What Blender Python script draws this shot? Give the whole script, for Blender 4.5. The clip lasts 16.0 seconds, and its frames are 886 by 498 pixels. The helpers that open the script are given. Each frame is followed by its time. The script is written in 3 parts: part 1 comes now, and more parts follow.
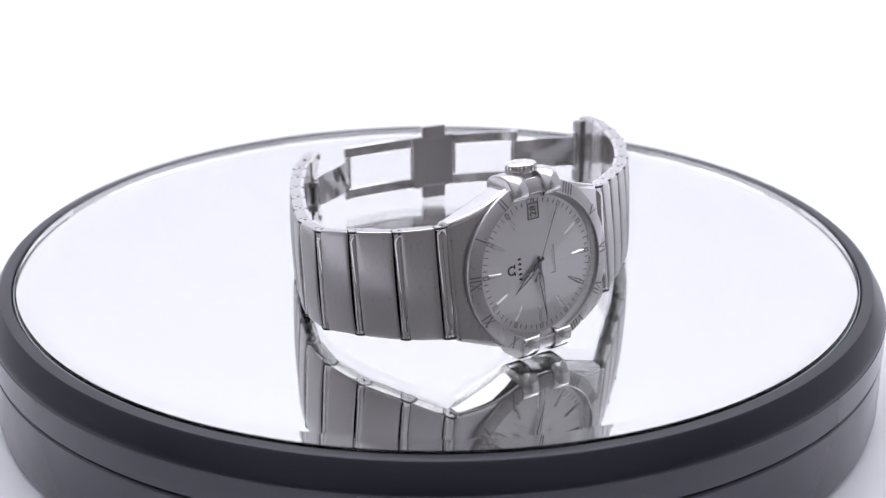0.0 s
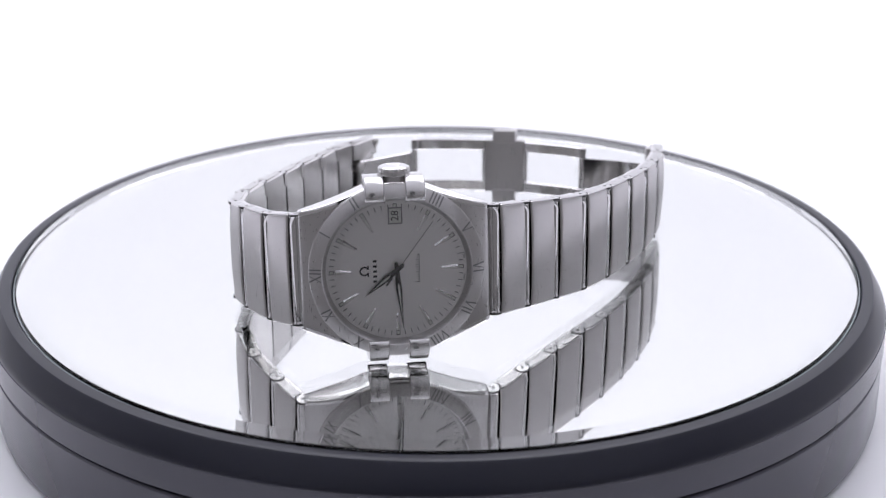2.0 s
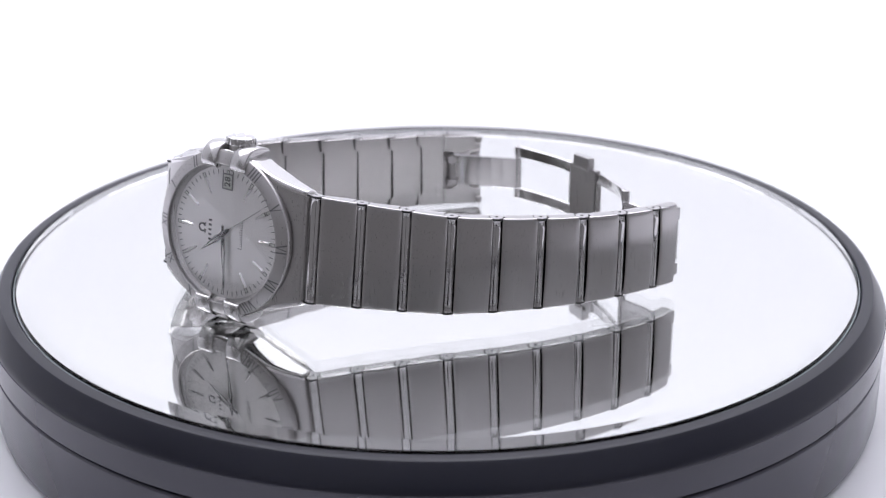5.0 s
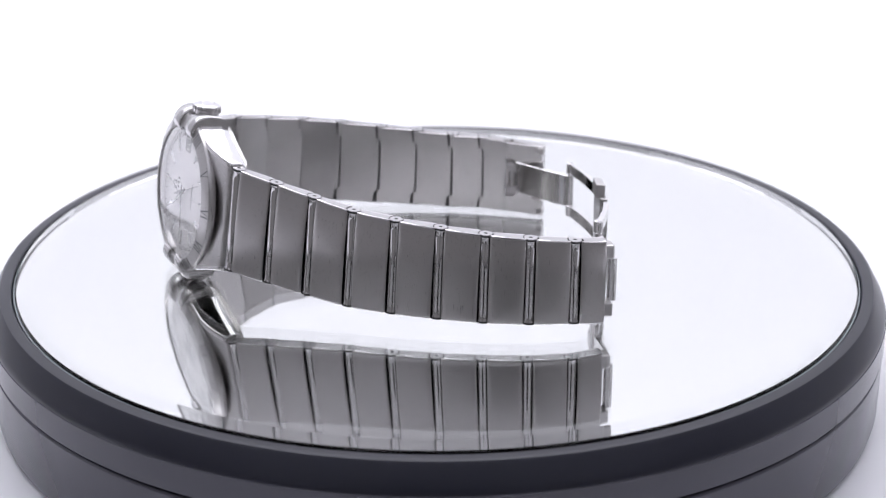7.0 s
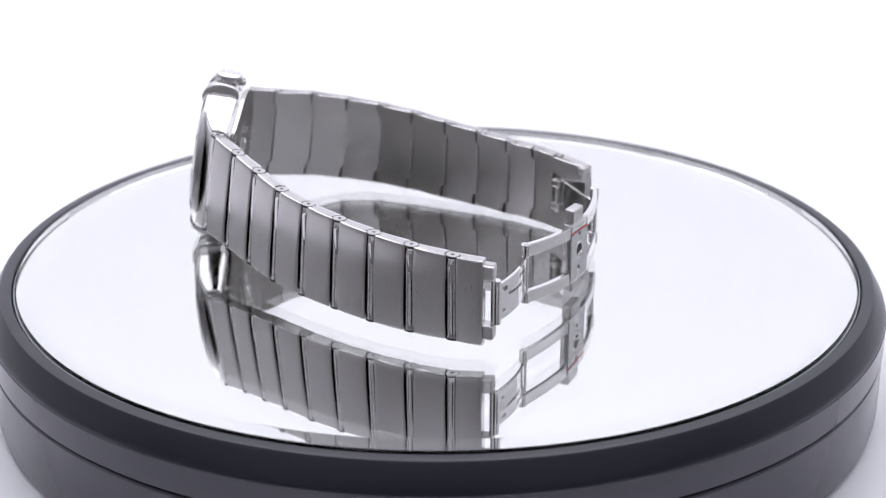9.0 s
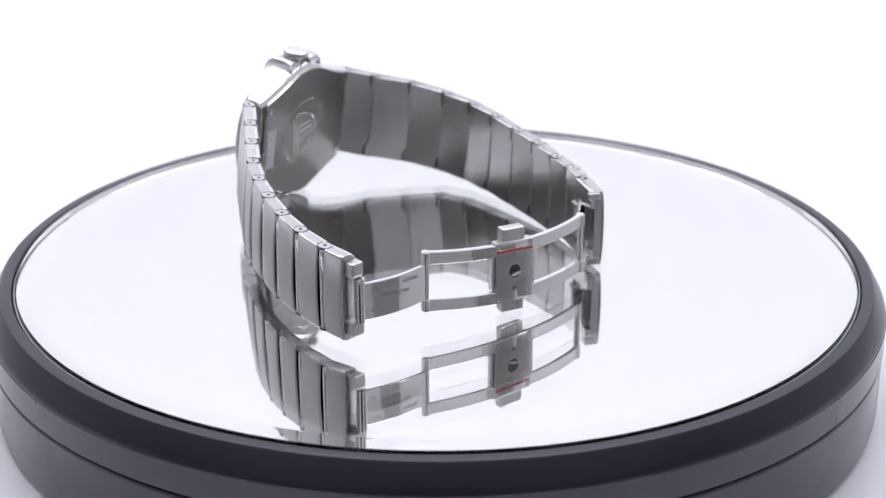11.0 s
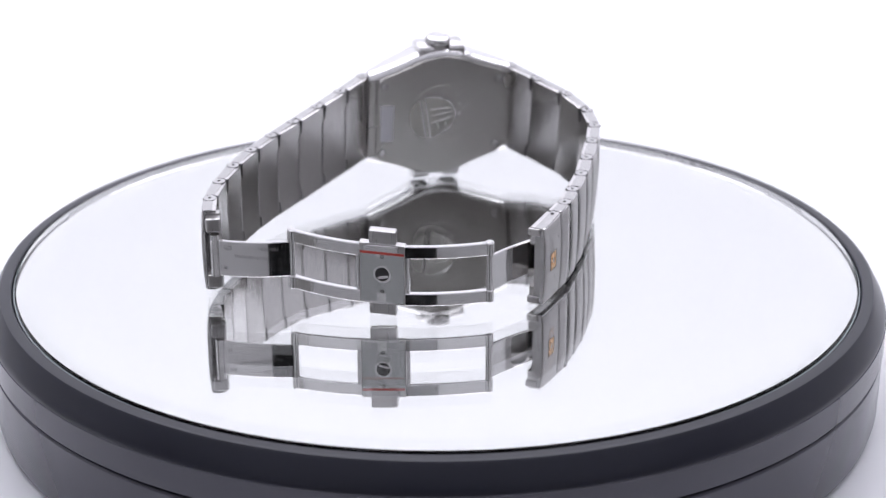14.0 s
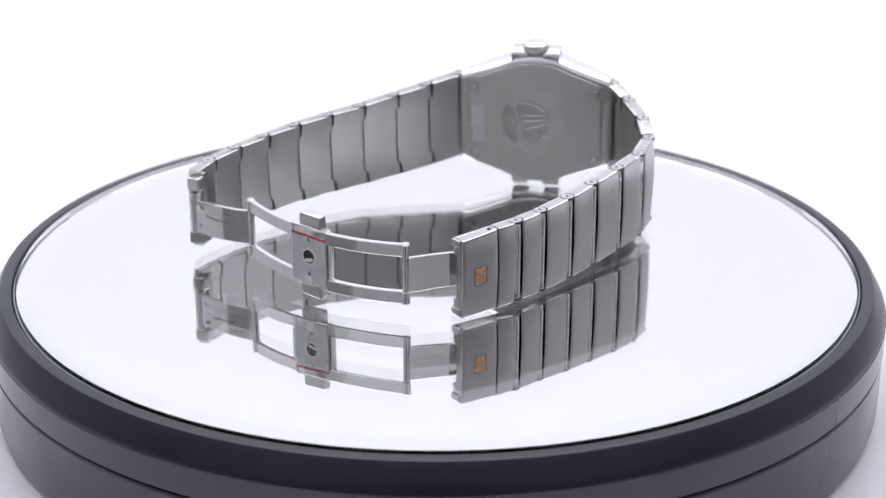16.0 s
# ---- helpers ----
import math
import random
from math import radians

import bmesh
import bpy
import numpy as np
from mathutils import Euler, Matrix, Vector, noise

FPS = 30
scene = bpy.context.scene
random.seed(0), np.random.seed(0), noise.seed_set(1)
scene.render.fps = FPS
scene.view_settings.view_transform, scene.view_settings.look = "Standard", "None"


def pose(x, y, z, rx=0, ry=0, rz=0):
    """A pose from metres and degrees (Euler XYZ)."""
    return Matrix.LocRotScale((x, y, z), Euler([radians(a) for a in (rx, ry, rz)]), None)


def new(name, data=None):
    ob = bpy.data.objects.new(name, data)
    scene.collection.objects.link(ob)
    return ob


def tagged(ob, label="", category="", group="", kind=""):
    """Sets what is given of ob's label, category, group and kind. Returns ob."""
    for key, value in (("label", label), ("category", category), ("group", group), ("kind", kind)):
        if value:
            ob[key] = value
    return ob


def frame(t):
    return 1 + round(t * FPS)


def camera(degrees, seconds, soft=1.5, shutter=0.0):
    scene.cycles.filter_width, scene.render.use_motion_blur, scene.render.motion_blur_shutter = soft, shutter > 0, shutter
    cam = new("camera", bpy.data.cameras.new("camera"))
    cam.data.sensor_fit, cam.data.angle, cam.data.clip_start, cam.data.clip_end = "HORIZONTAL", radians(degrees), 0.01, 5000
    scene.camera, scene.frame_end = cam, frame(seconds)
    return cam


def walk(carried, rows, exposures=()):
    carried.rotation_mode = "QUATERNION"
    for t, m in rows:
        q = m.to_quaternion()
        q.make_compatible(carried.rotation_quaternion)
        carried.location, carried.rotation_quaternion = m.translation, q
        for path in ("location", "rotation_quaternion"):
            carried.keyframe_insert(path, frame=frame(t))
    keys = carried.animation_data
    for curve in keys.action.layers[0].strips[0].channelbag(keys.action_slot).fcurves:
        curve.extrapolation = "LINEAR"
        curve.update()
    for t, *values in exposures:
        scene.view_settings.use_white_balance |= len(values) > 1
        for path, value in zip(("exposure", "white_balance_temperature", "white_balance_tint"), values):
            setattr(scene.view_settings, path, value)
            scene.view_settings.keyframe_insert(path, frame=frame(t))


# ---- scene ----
MM = 0.001
SPIN = -14.2335          # degrees a second, clockwise from above
END = 16.0

# ---- camera: fixed before the turntable ----
cam = camera(29.555, END, soft=1.25)
cam.data.dof.use_dof, cam.data.dof.focus_distance, cam.data.dof.aperture_fstop = True, 0.342, 22.0
EYE = pose(0.0, -0.36232, 0.14666, 90 - 21.723, 0.0, -0.2211)
walk(cam, [(0.0, EYE), (END, EYE)])

# ---- world and light ----
world = bpy.data.worlds.new("studio")
scene.world = world
world.use_nodes = True
world.node_tree.nodes["Background"].inputs[0].default_value = (0.95, 0.925, 1.0, 1)
world.node_tree.nodes["Background"].inputs[1].default_value = 0.23
scene.view_settings.exposure = 0.0
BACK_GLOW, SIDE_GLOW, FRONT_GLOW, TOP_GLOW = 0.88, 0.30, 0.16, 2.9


# ---- materials ----
def material(name, base, rough=0.5, metal=0.0, **more):
    m = bpy.data.materials.new(name)
    m.use_nodes = True
    b = m.node_tree.nodes["Principled BSDF"]
    b.inputs["Base Color"].default_value = (*base, 1)
    b.inputs["Roughness"].default_value = rough
    b.inputs["Metallic"].default_value = metal
    for key, value in more.items():
        b.inputs[key.replace("_", " ")].default_value = value
    return m


def link(m, a, out, b, inp):
    m.node_tree.links.new(a.outputs[out], b.inputs[inp])


def grain(m, size, low, high, bump=0.0, stretch=(1, 1, 1), colour=None, detail=4.0):
    """Roughness (and colour) vary with a noise of that many cycles a metre; a fine bump."""
    t = m.node_tree
    b = t.nodes["Principled BSDF"]
    co = t.nodes.new("ShaderNodeTexCoord")
    mp = t.nodes.new("ShaderNodeMapping")
    mp.inputs["Scale"].default_value = [size * k for k in stretch]
    n = t.nodes.new("ShaderNodeTexNoise")
    n.inputs["Scale"].default_value = 1.0
    n.inputs["Detail"].default_value = detail
    link(m, co, "Object", mp, "Vector")
    link(m, mp, "Vector", n, "Vector")
    r = t.nodes.new("ShaderNodeMapRange")
    r.inputs["To Min"].default_value, r.inputs["To Max"].default_value = low, high
    r.inputs["From Min"].default_value, r.inputs["From Max"].default_value = 0.3, 0.7
    link(m, n, "Fac", r, "Value")
    link(m, r, "Result", b, "Roughness")
    if bump:
        bp = t.nodes.new("ShaderNodeBump")
        bp.inputs["Strength"].default_value = bump
        bp.inputs["Distance"].default_value = 0.00005
        link(m, n, "Fac", bp, "Height")
        link(m, bp, "Normal", b, "Normal")
    if colour:
        mx = t.nodes.new("ShaderNodeMix")
        mx.data_type = "RGBA"
        mx.inputs["A"].default_value = (*colour[0], 1)
        mx.inputs["B"].default_value = (*colour[1], 1)
        link(m, n, "Fac", mx, "Factor")
        link(m, mx, "Result", b, "Base Color")
    return m


def glowing(name, colour, strength):
    m = material(name, (0.25, 0.25, 0.26), 0.8, Specular_IOR_Level=0.1)
    b = m.node_tree.nodes["Principled BSDF"]
    b.inputs["Emission Color"].default_value = (*colour, 1)
    b.inputs["Emission Strength"].default_value = strength
    return m


BRUSHED = grain(material("brushed_steel", (0.60, 0.585, 0.585), 0.3, 1.0), 400, 0.27, 0.32, 0.0, (30, 30, 0.6),
                ((0.50, 0.485, 0.482), (0.555, 0.54, 0.537)))
tan = BRUSHED.node_tree.nodes.new("ShaderNodeTangent")
tan.direction_type, tan.axis = "RADIAL", "Z"
link(BRUSHED, tan, "Tangent", BRUSHED.node_tree.nodes["Principled BSDF"], "Tangent")
BRUSHED.node_tree.nodes["Principled BSDF"].inputs["Anisotropic"].default_value = 0.85
SATIN = grain(material("satin_steel", (0.54, 0.528, 0.527), 0.3, 1.0), 400, 0.272, 0.288, 0.0, (12, 12, 0.4), ((0.53, 0.518, 0.516), (0.545, 0.533, 0.531)))
POLISHED = grain(material("polished_steel", (0.78, 0.77, 0.77), 0.07, 1.0), 300, 0.06, 0.09)
SIDE_STEEL = grain(material("link_side_steel", (0.56, 0.55, 0.552), 0.16, 1.0), 300, 0.14, 0.22)
INNER = grain(material("inner_steel", (0.72, 0.705, 0.70), 0.25, 1.0), 900, 0.17, 0.23)
BACK_STEEL = grain(material("case_back_steel", (0.52, 0.51, 0.49), 0.25, 1.0), 40, 0.24, 0.28, 0.0, (1, 1, 1), None, 1.0)
FROST = grain(material("frosted_steel", (0.62, 0.615, 0.58), 0.55, 1.0), 2500, 0.5, 0.65, 0.2)
DIAL = grain(material("silver_dial", (0.87, 0.855, 0.845), 0.4, 0.55), 150, 0.38, 0.42)
CLAW = grain(material("claw_steel", (0.64, 0.63, 0.628), 0.2, 1.0), 300, 0.17, 0.23)
JOINT = grain(material("polished_joint_steel", (0.62, 0.61, 0.61), 0.08, 1.0), 300, 0.07, 0.11)
BLUED = material("dark_polished_steel", (0.10, 0.098, 0.10), 0.12, 1.0)
BRIGHT = material("bright_white_gold", (0.93, 0.92, 0.91), 0.3, 0.7)
DUST = material("grey_dust", (0.30, 0.29, 0.29), 0.9)
INK = material("black_print", (0.02, 0.02, 0.022), 0.5)
# Dark colour for small marks and holes, and for shade painted into the link gaps.
DARK = material("dark_marks_and_gap_shade", (0.035, 0.035, 0.037), 0.6)
ENGRAVED = material("engraved_grey", (0.21, 0.21, 0.213), 0.5, 0.5)
ETCHED = material("etched_grey", (0.30, 0.30, 0.30), 0.55, 0.6)
LUME = material("pale_lume", (0.75, 0.76, 0.72), 0.6)
RED = material("red_film", (0.55, 0.06, 0.045), 0.45)
FILM = material("clear_film", (0.60, 0.61, 0.61), 0.05, 0.9)
STICKER = material("pale_sticker", (0.74, 0.74, 0.78), 0.4)
GOLD = grain(material("rose_gold", (0.80, 0.52, 0.30), 0.25, 1.0), 900, 0.2, 0.34)
RUBBER = grain(material("black_plastic", (0.011, 0.012, 0.022), 0.32, Specular_IOR_Level=0.4), 40, 0.29, 0.37)
GLOSSY = grain(material("glossy_black_plastic", (0.056, 0.056, 0.074), 0.2), 60, 0.16, 0.26)
SILVER = material("mirror_silver", (0.862, 0.855, 0.852), 0.0, 1.0)
GLASS = material("mirror_glass", (0.99, 1.0, 0.995), 0.0, 0.0, IOR=1.52, Transmission_Weight=1.0)
EDGE = material("glass_edge", (0.22, 0.26, 0.27), 0.25)
CRYSTAL = material("sapphire", (1, 1, 1), 0.0, 0.0, IOR=1.5, Transmission_Weight=1.0)
TABLE = grain(material("white_table", (0.88, 0.88, 0.91), 0.5), 20, 0.45, 0.55)
ROOM_FLOOR = grain(material("dark_floor", (0.06, 0.055, 0.05), 0.6), 8, 0.5, 0.7)
CAMERA_BLACK = grain(material("matt_black", (0.008, 0.008, 0.009), 0.6, Specular_IOR_Level=0.25), 60, 0.55, 0.65)
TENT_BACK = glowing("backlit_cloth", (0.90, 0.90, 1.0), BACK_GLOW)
# Side and front cloths are no lamps; their glow is added as fill light.
TENT_SIDE = glowing("side_cloth_fill_glow", (0.92, 0.91, 1.0), SIDE_GLOW)
TENT_FRONT = glowing("front_cloth_fill_glow", (0.93, 0.92, 1.0), FRONT_GLOW)
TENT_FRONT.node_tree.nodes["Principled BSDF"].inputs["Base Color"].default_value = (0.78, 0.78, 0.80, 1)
TENT_TOP = glowing("top_diffuser", (0.93, 0.92, 1.0), TOP_GLOW)

# ---- the watch's own space: x from 12 to 6 o'clock, y from 9 to 3, z out of the dial; millimetres ----
AX = Vector((0.80962, 0.58694, 0.0038)).normalized()
AY = Vector((-0.08826, 0.11533, 0.98940))
AY = (AY - AX * AX.dot(AY)).normalized()
AZ = AX.cross(AY)
CENTRE = Vector((19.70, -53.10, 20.31))
W = Matrix.Identity(4)
for i in range(3):
    W[i][0], W[i][1], W[i][2], W[i][3] = AX[i] * MM, AY[i] * MM, AZ[i] * MM, CENTRE[i] * MM
MILLI = Matrix.Scale(MM, 4)
GLASS_TOP = 1.45         # height of the mirror's upper face, mm


def empty(name, label, category, group=""):
    return tagged(new(name), label, category, group)


def part(name, bm, mat, parent=None, label="", m=W, smooth=16, flat=None):
    """One mesh object under its parent, its vertices in millimetres of the space m."""
    bm.transform(m)
    bmesh.ops.recalc_face_normals(bm, faces=bm.faces)
    me = bpy.data.meshes.new(name)
    bm.to_mesh(me)
    bm.free()
    for one in (mat if isinstance(mat, (list, tuple)) else [mat]):
        me.materials.append(one)
    if smooth:
        me.shade_smooth()
        me.set_sharp_from_angle(angle=radians(smooth))
        if flat is not None:
            for f in me.polygons:
                f.use_smooth = f.material_index != flat
    ob = new(name, me)
    ob.parent = parent
    return tagged(ob, label)


def box(bm, x0, x1, y0, y1, z0, z1, bevel=0.0, m=None, mat=0, segments=2):
    r = bmesh.ops.create_cube(bm, size=1.0)
    vs = r["verts"]
    for v in vs:
        v.co = Vector(((x0 + x1) / 2 + v.co.x * (x1 - x0), (y0 + y1) / 2 + v.co.y * (y1 - y0), (z0 + z1) / 2 + v.co.z * (z1 - z0)))
    if bevel:
        es = list({e for v in vs for e in v.link_edges})
        r = bmesh.ops.bevel(bm, geom=es, offset=bevel, segments=segments, profile=0.5, affect="EDGES")
        vs = list({v for f in r["faces"] for v in f.verts} | {v for v in vs if v.is_valid})
    if m is not None:
        for v in vs:
            v.co = m @ v.co
    if mat:
        for f in {f for v in vs for f in v.link_faces}:
            f.material_index = mat
    return vs


def lathe(bm, profile, steps=96, axis="Z", m=None, close=False):
    """A profile of (radius, height) turned round an axis; radius 0 closes it to a point."""
    rings = []
    for r, h in profile:
        if r == 0:
            rings.append([bm.verts.new((0, 0, h))])
        else:
            rings.append([bm.verts.new((r * math.cos(2 * math.pi * k / steps), r * math.sin(2 * math.pi * k / steps), h)) for k in range(steps)])
    pairs = list(zip(rings, rings[1:])) + ([(rings[-1], rings[0])] if close else [])
    for a, b in pairs:
        for k in range(steps):
            j = (k + 1) % steps
            if len(a) == 1:
                bm.faces.new((a[0], b[k], b[j]))
            elif len(b) == 1:
                bm.faces.new((a[k], b[0], a[j]))
            else:
                bm.faces.new((a[k], b[k], b[j], a[j]))
    turn = {"Z": Matrix.Identity(4), "Y": pose(0, 0, 0, -90), "X": pose(0, 0, 0, 0, 90)}[axis]
    m = turn if m is None else m @ turn
    for ring in rings:
        for v in ring:
            v.co = m @ v.co


def prism(bm, outline, z0, z1, bevel=0.0, m=None, mat=0):
    """A flat outline of (x, y) raised from z0 to z1."""
    low = [bm.verts.new((x, y, z0)) for x, y in outline]
    high = [bm.verts.new((x, y, z1)) for x, y in outline]
    n = len(outline)
    bm.faces.new(low[::-1])
    top = bm.faces.new(high)
    for k in range(n):
        bm.faces.new((low[k], low[(k + 1) % n], high[(k + 1) % n], high[k]))
    vs = low + high
    if bevel:
        r = bmesh.ops.bevel(bm, geom=list(top.edges), offset=bevel, segments=2, profile=0.5, affect="EDGES")
        vs = list({v for f in r["faces"] for v in f.verts} | {v for v in vs if v.is_valid})
    if m is not None:
        for v in vs:
            v.co = m @ v.co
    if mat:
        for f in {f for v in vs for f in v.link_faces}:
            f.material_index = mat


def lettering(text, size, m, depth=0.02):
    """A bmesh with the text, its letters `size` mm high, centred."""
    cu = bpy.data.curves.new("text", "FONT")
    cu.body, cu.size, cu.extrude = text, size, depth
    cu.align_x, cu.align_y = "CENTER", "CENTER"
    cu.resolution_u = 2
    ob = bpy.data.objects.new("text", cu)
    me = bpy.data.meshes.new_from_object(ob)
    bm = bmesh.new()
    bm.from_mesh(me)
    bpy.data.objects.remove(ob)
    bpy.data.curves.remove(cu)
    bpy.data.meshes.remove(me)
    bm.transform(m)
    return bm


# ---- setting: white light tent and table ----
def structure(name, bm, mat, label):
    return tagged(part(name, bm, mat, None, label, MILLI, 0), category=name.split("_")[0], kind="structure")


FLOOR_Z = -28.0
bm = bmesh.new()
box(bm, -600, 600, -150, 620, FLOOR_Z - 20, FLOOR_Z)
table = structure("table_top", bm, TABLE, "smooth white table under the turntable")
for x in (-580, 530):
    for y in (-130, 550):
        bm = bmesh.new()
        box(bm, x, x + 50, y, y + 50, -760, FLOOR_Z - 20)
        part("leg", bm, TABLE, table, "", MILLI, 0)
bm = bmesh.new()
box(bm, -1500, 1500, -1500, 1500, -780, -760)
structure("floor", bm, ROOM_FLOOR, "dark room floor below the table")
bm = bmesh.new()
box(bm, -600, 600, 620, 628, FLOOR_Z - 20, 620)
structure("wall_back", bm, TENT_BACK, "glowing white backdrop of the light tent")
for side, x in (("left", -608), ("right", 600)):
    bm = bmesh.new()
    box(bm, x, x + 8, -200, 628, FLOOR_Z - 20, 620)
    structure("wall_" + side, bm, TENT_SIDE, "white cloth side of the light tent, with an added glow")
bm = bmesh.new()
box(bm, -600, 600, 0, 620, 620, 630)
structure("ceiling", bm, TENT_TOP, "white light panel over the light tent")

# Unseen flap, added and made to glow so that steel and mirror reflect brighter.
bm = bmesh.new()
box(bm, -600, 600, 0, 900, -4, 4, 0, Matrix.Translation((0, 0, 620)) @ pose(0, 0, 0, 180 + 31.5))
structure("wall_front", bm, TENT_FRONT, "unseen white cloth flap, added with a glow to brighten the steel")

# ---- filming camera on its stand, seen only in the polished steel ----
filming = empty("camera_on_stand", "black camera on a short stand at the tent's opening", "camera")
AIM = EYE.copy()
AIM.translation = AIM.translation / MM
AIM = MILLI @ AIM
bm = bmesh.new()
lathe(bm, [(0, 12), (24, 12), (25, 8), (27, 8), (27, 60), (30, 64), (30, 95), (0, 95)], 40)
part("lens", bm, CAMERA_BLACK, filming, "black lens barrel", AIM)
bm = bmesh.new()
box(bm, -74, 74, -58, 58, 94, 160, 8)
part("body", bm, CAMERA_BLACK, filming, "black camera body", AIM)
bm = bmesh.new()
lathe(bm, [(0, -760), (180, -760), (180, -745), (26, -735), (22, 130), (40, 140), (40, 150), (0, 150)], 32, m=pose(0, -475, 0))
part("stand", bm, CAMERA_BLACK, filming, "black stand", MILLI)

# ---- turntable ----
turntable = empty("turntable", "round black plastic turntable with a mirror top", "turntable")
bm = bmesh.new()
lathe(bm, [(0, FLOOR_Z), (100.2, FLOOR_Z), (101.5, FLOOR_Z + 1.2), (101.9, FLOOR_Z + 3), (101.9, -11.7), (101.6, -11.3), (97, -11.2), (0, -11.2)], 192)
part("base", bm, GLOSSY, turntable, "glossy black plastic base drum", MILLI)
bm = bmesh.new()
lathe(bm, [(94.0, -10.8), (101.5, -10.8), (101.9, -10.5), (101.9, -4.2), (101.75, -3.7), (101.4, -3.1), (99.4, 0.4), (98.8, 0.95), (98.0, 1.1), (96.5, 1.1), (96.2, 0.8), (96.2, -3.2), (94.0, -3.2)], 192, close=True)
platter = part("platter", bm, RUBBER, turntable, "matt black plastic ring round the mirror", MILLI, 25)
bm = bmesh.new()
lathe(bm, [(101.85, -10.6), (102.06, -10.5), (102.06, -4.6), (101.85, -4.4)], 192, close=True)
part("side_band", bm, GLOSSY, platter, "smooth dark grey side of the ring", MILLI, 40)
bm = bmesh.new()
lathe(bm, [(0, GLASS_TOP), (91.5, GLASS_TOP), (95.3, GLASS_TOP - 0.18), (95.6, GLASS_TOP - 0.5), (95.6, GLASS_TOP - 3.6), (0, GLASS_TOP - 3.6)], 192)
mirror = part("mirror_glass", bm, GLASS, platter, "thick clear glass with a bevelled edge", MILLI, 0)
mirror.visible_shadow = False
bm = bmesh.new()
lathe(bm, [(0, GLASS_TOP - 3.64), (95.55, GLASS_TOP - 3.64), (95.55, GLASS_TOP - 4.0), (0, GLASS_TOP - 4.0)], 192)
part("mirror_silver", bm, SILVER, platter, "silvered back of the mirror", MILLI, 0)
bm = bmesh.new()
lathe(bm, [(95.65, GLASS_TOP - 0.9), (95.95, GLASS_TOP - 0.95), (95.95, GLASS_TOP - 4.4), (95.65, GLASS_TOP - 4.4)], 192, close=True)
part("glass_edge", bm, EDGE, platter, "dark ground edge of the glass", MILLI, 10)
bm = bmesh.new()
lathe(bm, [(0, -10.4), (93.9, -10.4), (93.9, GLASS_TOP - 4.1), (0, GLASS_TOP - 4.1)], 96)
part("plate", bm, RUBBER, platter, "black plastic plate under the mirror", MILLI, 10)

bm = bmesh.new()
box(bm, -0.09, 0.09, -1.3, 1.3, -0.03, 0.04, 0, pose(0, 0, 0, 0, 0, -10.5) @ pose(100.0, 0, -2.0, 0, 65, 0) @ pose(0, 0, 0, 0, 0, 70))
part("scratch", bm, DARK, platter, "fine dark scratch on the ring", MILLI, 0)
bm = bmesh.new()
for k in range(26):
    rad, a, size = 88 * math.sqrt(random.random()), random.uniform(0, 6.28), random.uniform(0.06, 0.16)
    bmesh.ops.create_icosphere(bm, subdivisions=1, radius=size, matrix=Matrix.Translation((rad * math.cos(a), rad * math.sin(a), GLASS_TOP + size * 0.3)) @ Matrix.Diagonal((1, 1, 0.4, 1)))
tagged(part("dust", bm, DUST, platter, "scattered grey dust specks on the glass", MILLI, 0), kind="stuff")

# ---- wristwatch: case ----
watch = empty("wristwatch", "stainless steel wristwatch lying on its side on the mirror", "wristwatch")


def half_height(x):
    """Half the case's width across 3-9, by the distance from its middle."""
    x = abs(x)
    if x < 8:
        return math.sqrt(17.65 ** 2 - x * x)
    k = (x - 8) / 12.0
    return 15.733 + (11.75 - 15.733) * (1.22 * k - 0.22 * k * k)


def front_height(x):
    x = abs(x)
    return 0.4 if x < 11 else 0.4 - 2.9 * ((x - 11) / 8.0) ** 1.5


bm = bmesh.new()
rows = []
xs = [-18.9, -18.75] + [-18.5 + 0.5 * k for k in range(75)] + [18.75, 18.9]
for x in xs:
    h, f = half_height(x), front_height(x)
    end = {18.9: 0.3, 18.75: 0.08}.get(abs(x), 0.0)
    h, f, b = h - end, f - end, -6.6 + end
    half = [(h - 1.0, f), (h - 0.5, f - 0.02), (h - 0.22, f - 0.1), (h - 0.06, f - 0.28), (h, f - 0.55), (h + 0.03, f - 0.9),
            (h + 0.05, b + 2.6), (h - 0.02, b + 1.9), (h - 0.25, b + 1.2), (h - 0.7, b + 0.6), (h - 1.3, b + 0.15), (h - 1.8, b + 0.02), (h - 2.3, b)]
    inner = math.sqrt(15.0 ** 2 - x * x) if abs(x) < 14.9 else 0.4
    floor_ = -0.9 if abs(x) < 14.9 else f
    half = [(inner - 0.05, floor_), (inner, f)] + half
    ring = [(0.0, floor_)] + half + [(0.0, b)] + [(-y, z) for y, z in half[::-1]]
    rows.append([bm.verts.new((x, y, z)) for y, z in ring])
n = len(rows[0])
for a, b in zip(rows, rows[1:]):
    for k in range(n):
        f = bm.faces.new((a[k], b[k], b[(k + 1) % n], a[(k + 1) % n]))
        j = min(k, n - 1 - k)
        f.material_index = 0 if j < 3 else 1 if j < 14 else 2
bm.faces.new(rows[0])
bm.faces.new(rows[-1][::-1])
case = part("case", bm, [SATIN, POLISHED, BACK_STEEL], watch, "brushed steel case with polished flanks", W, 32)

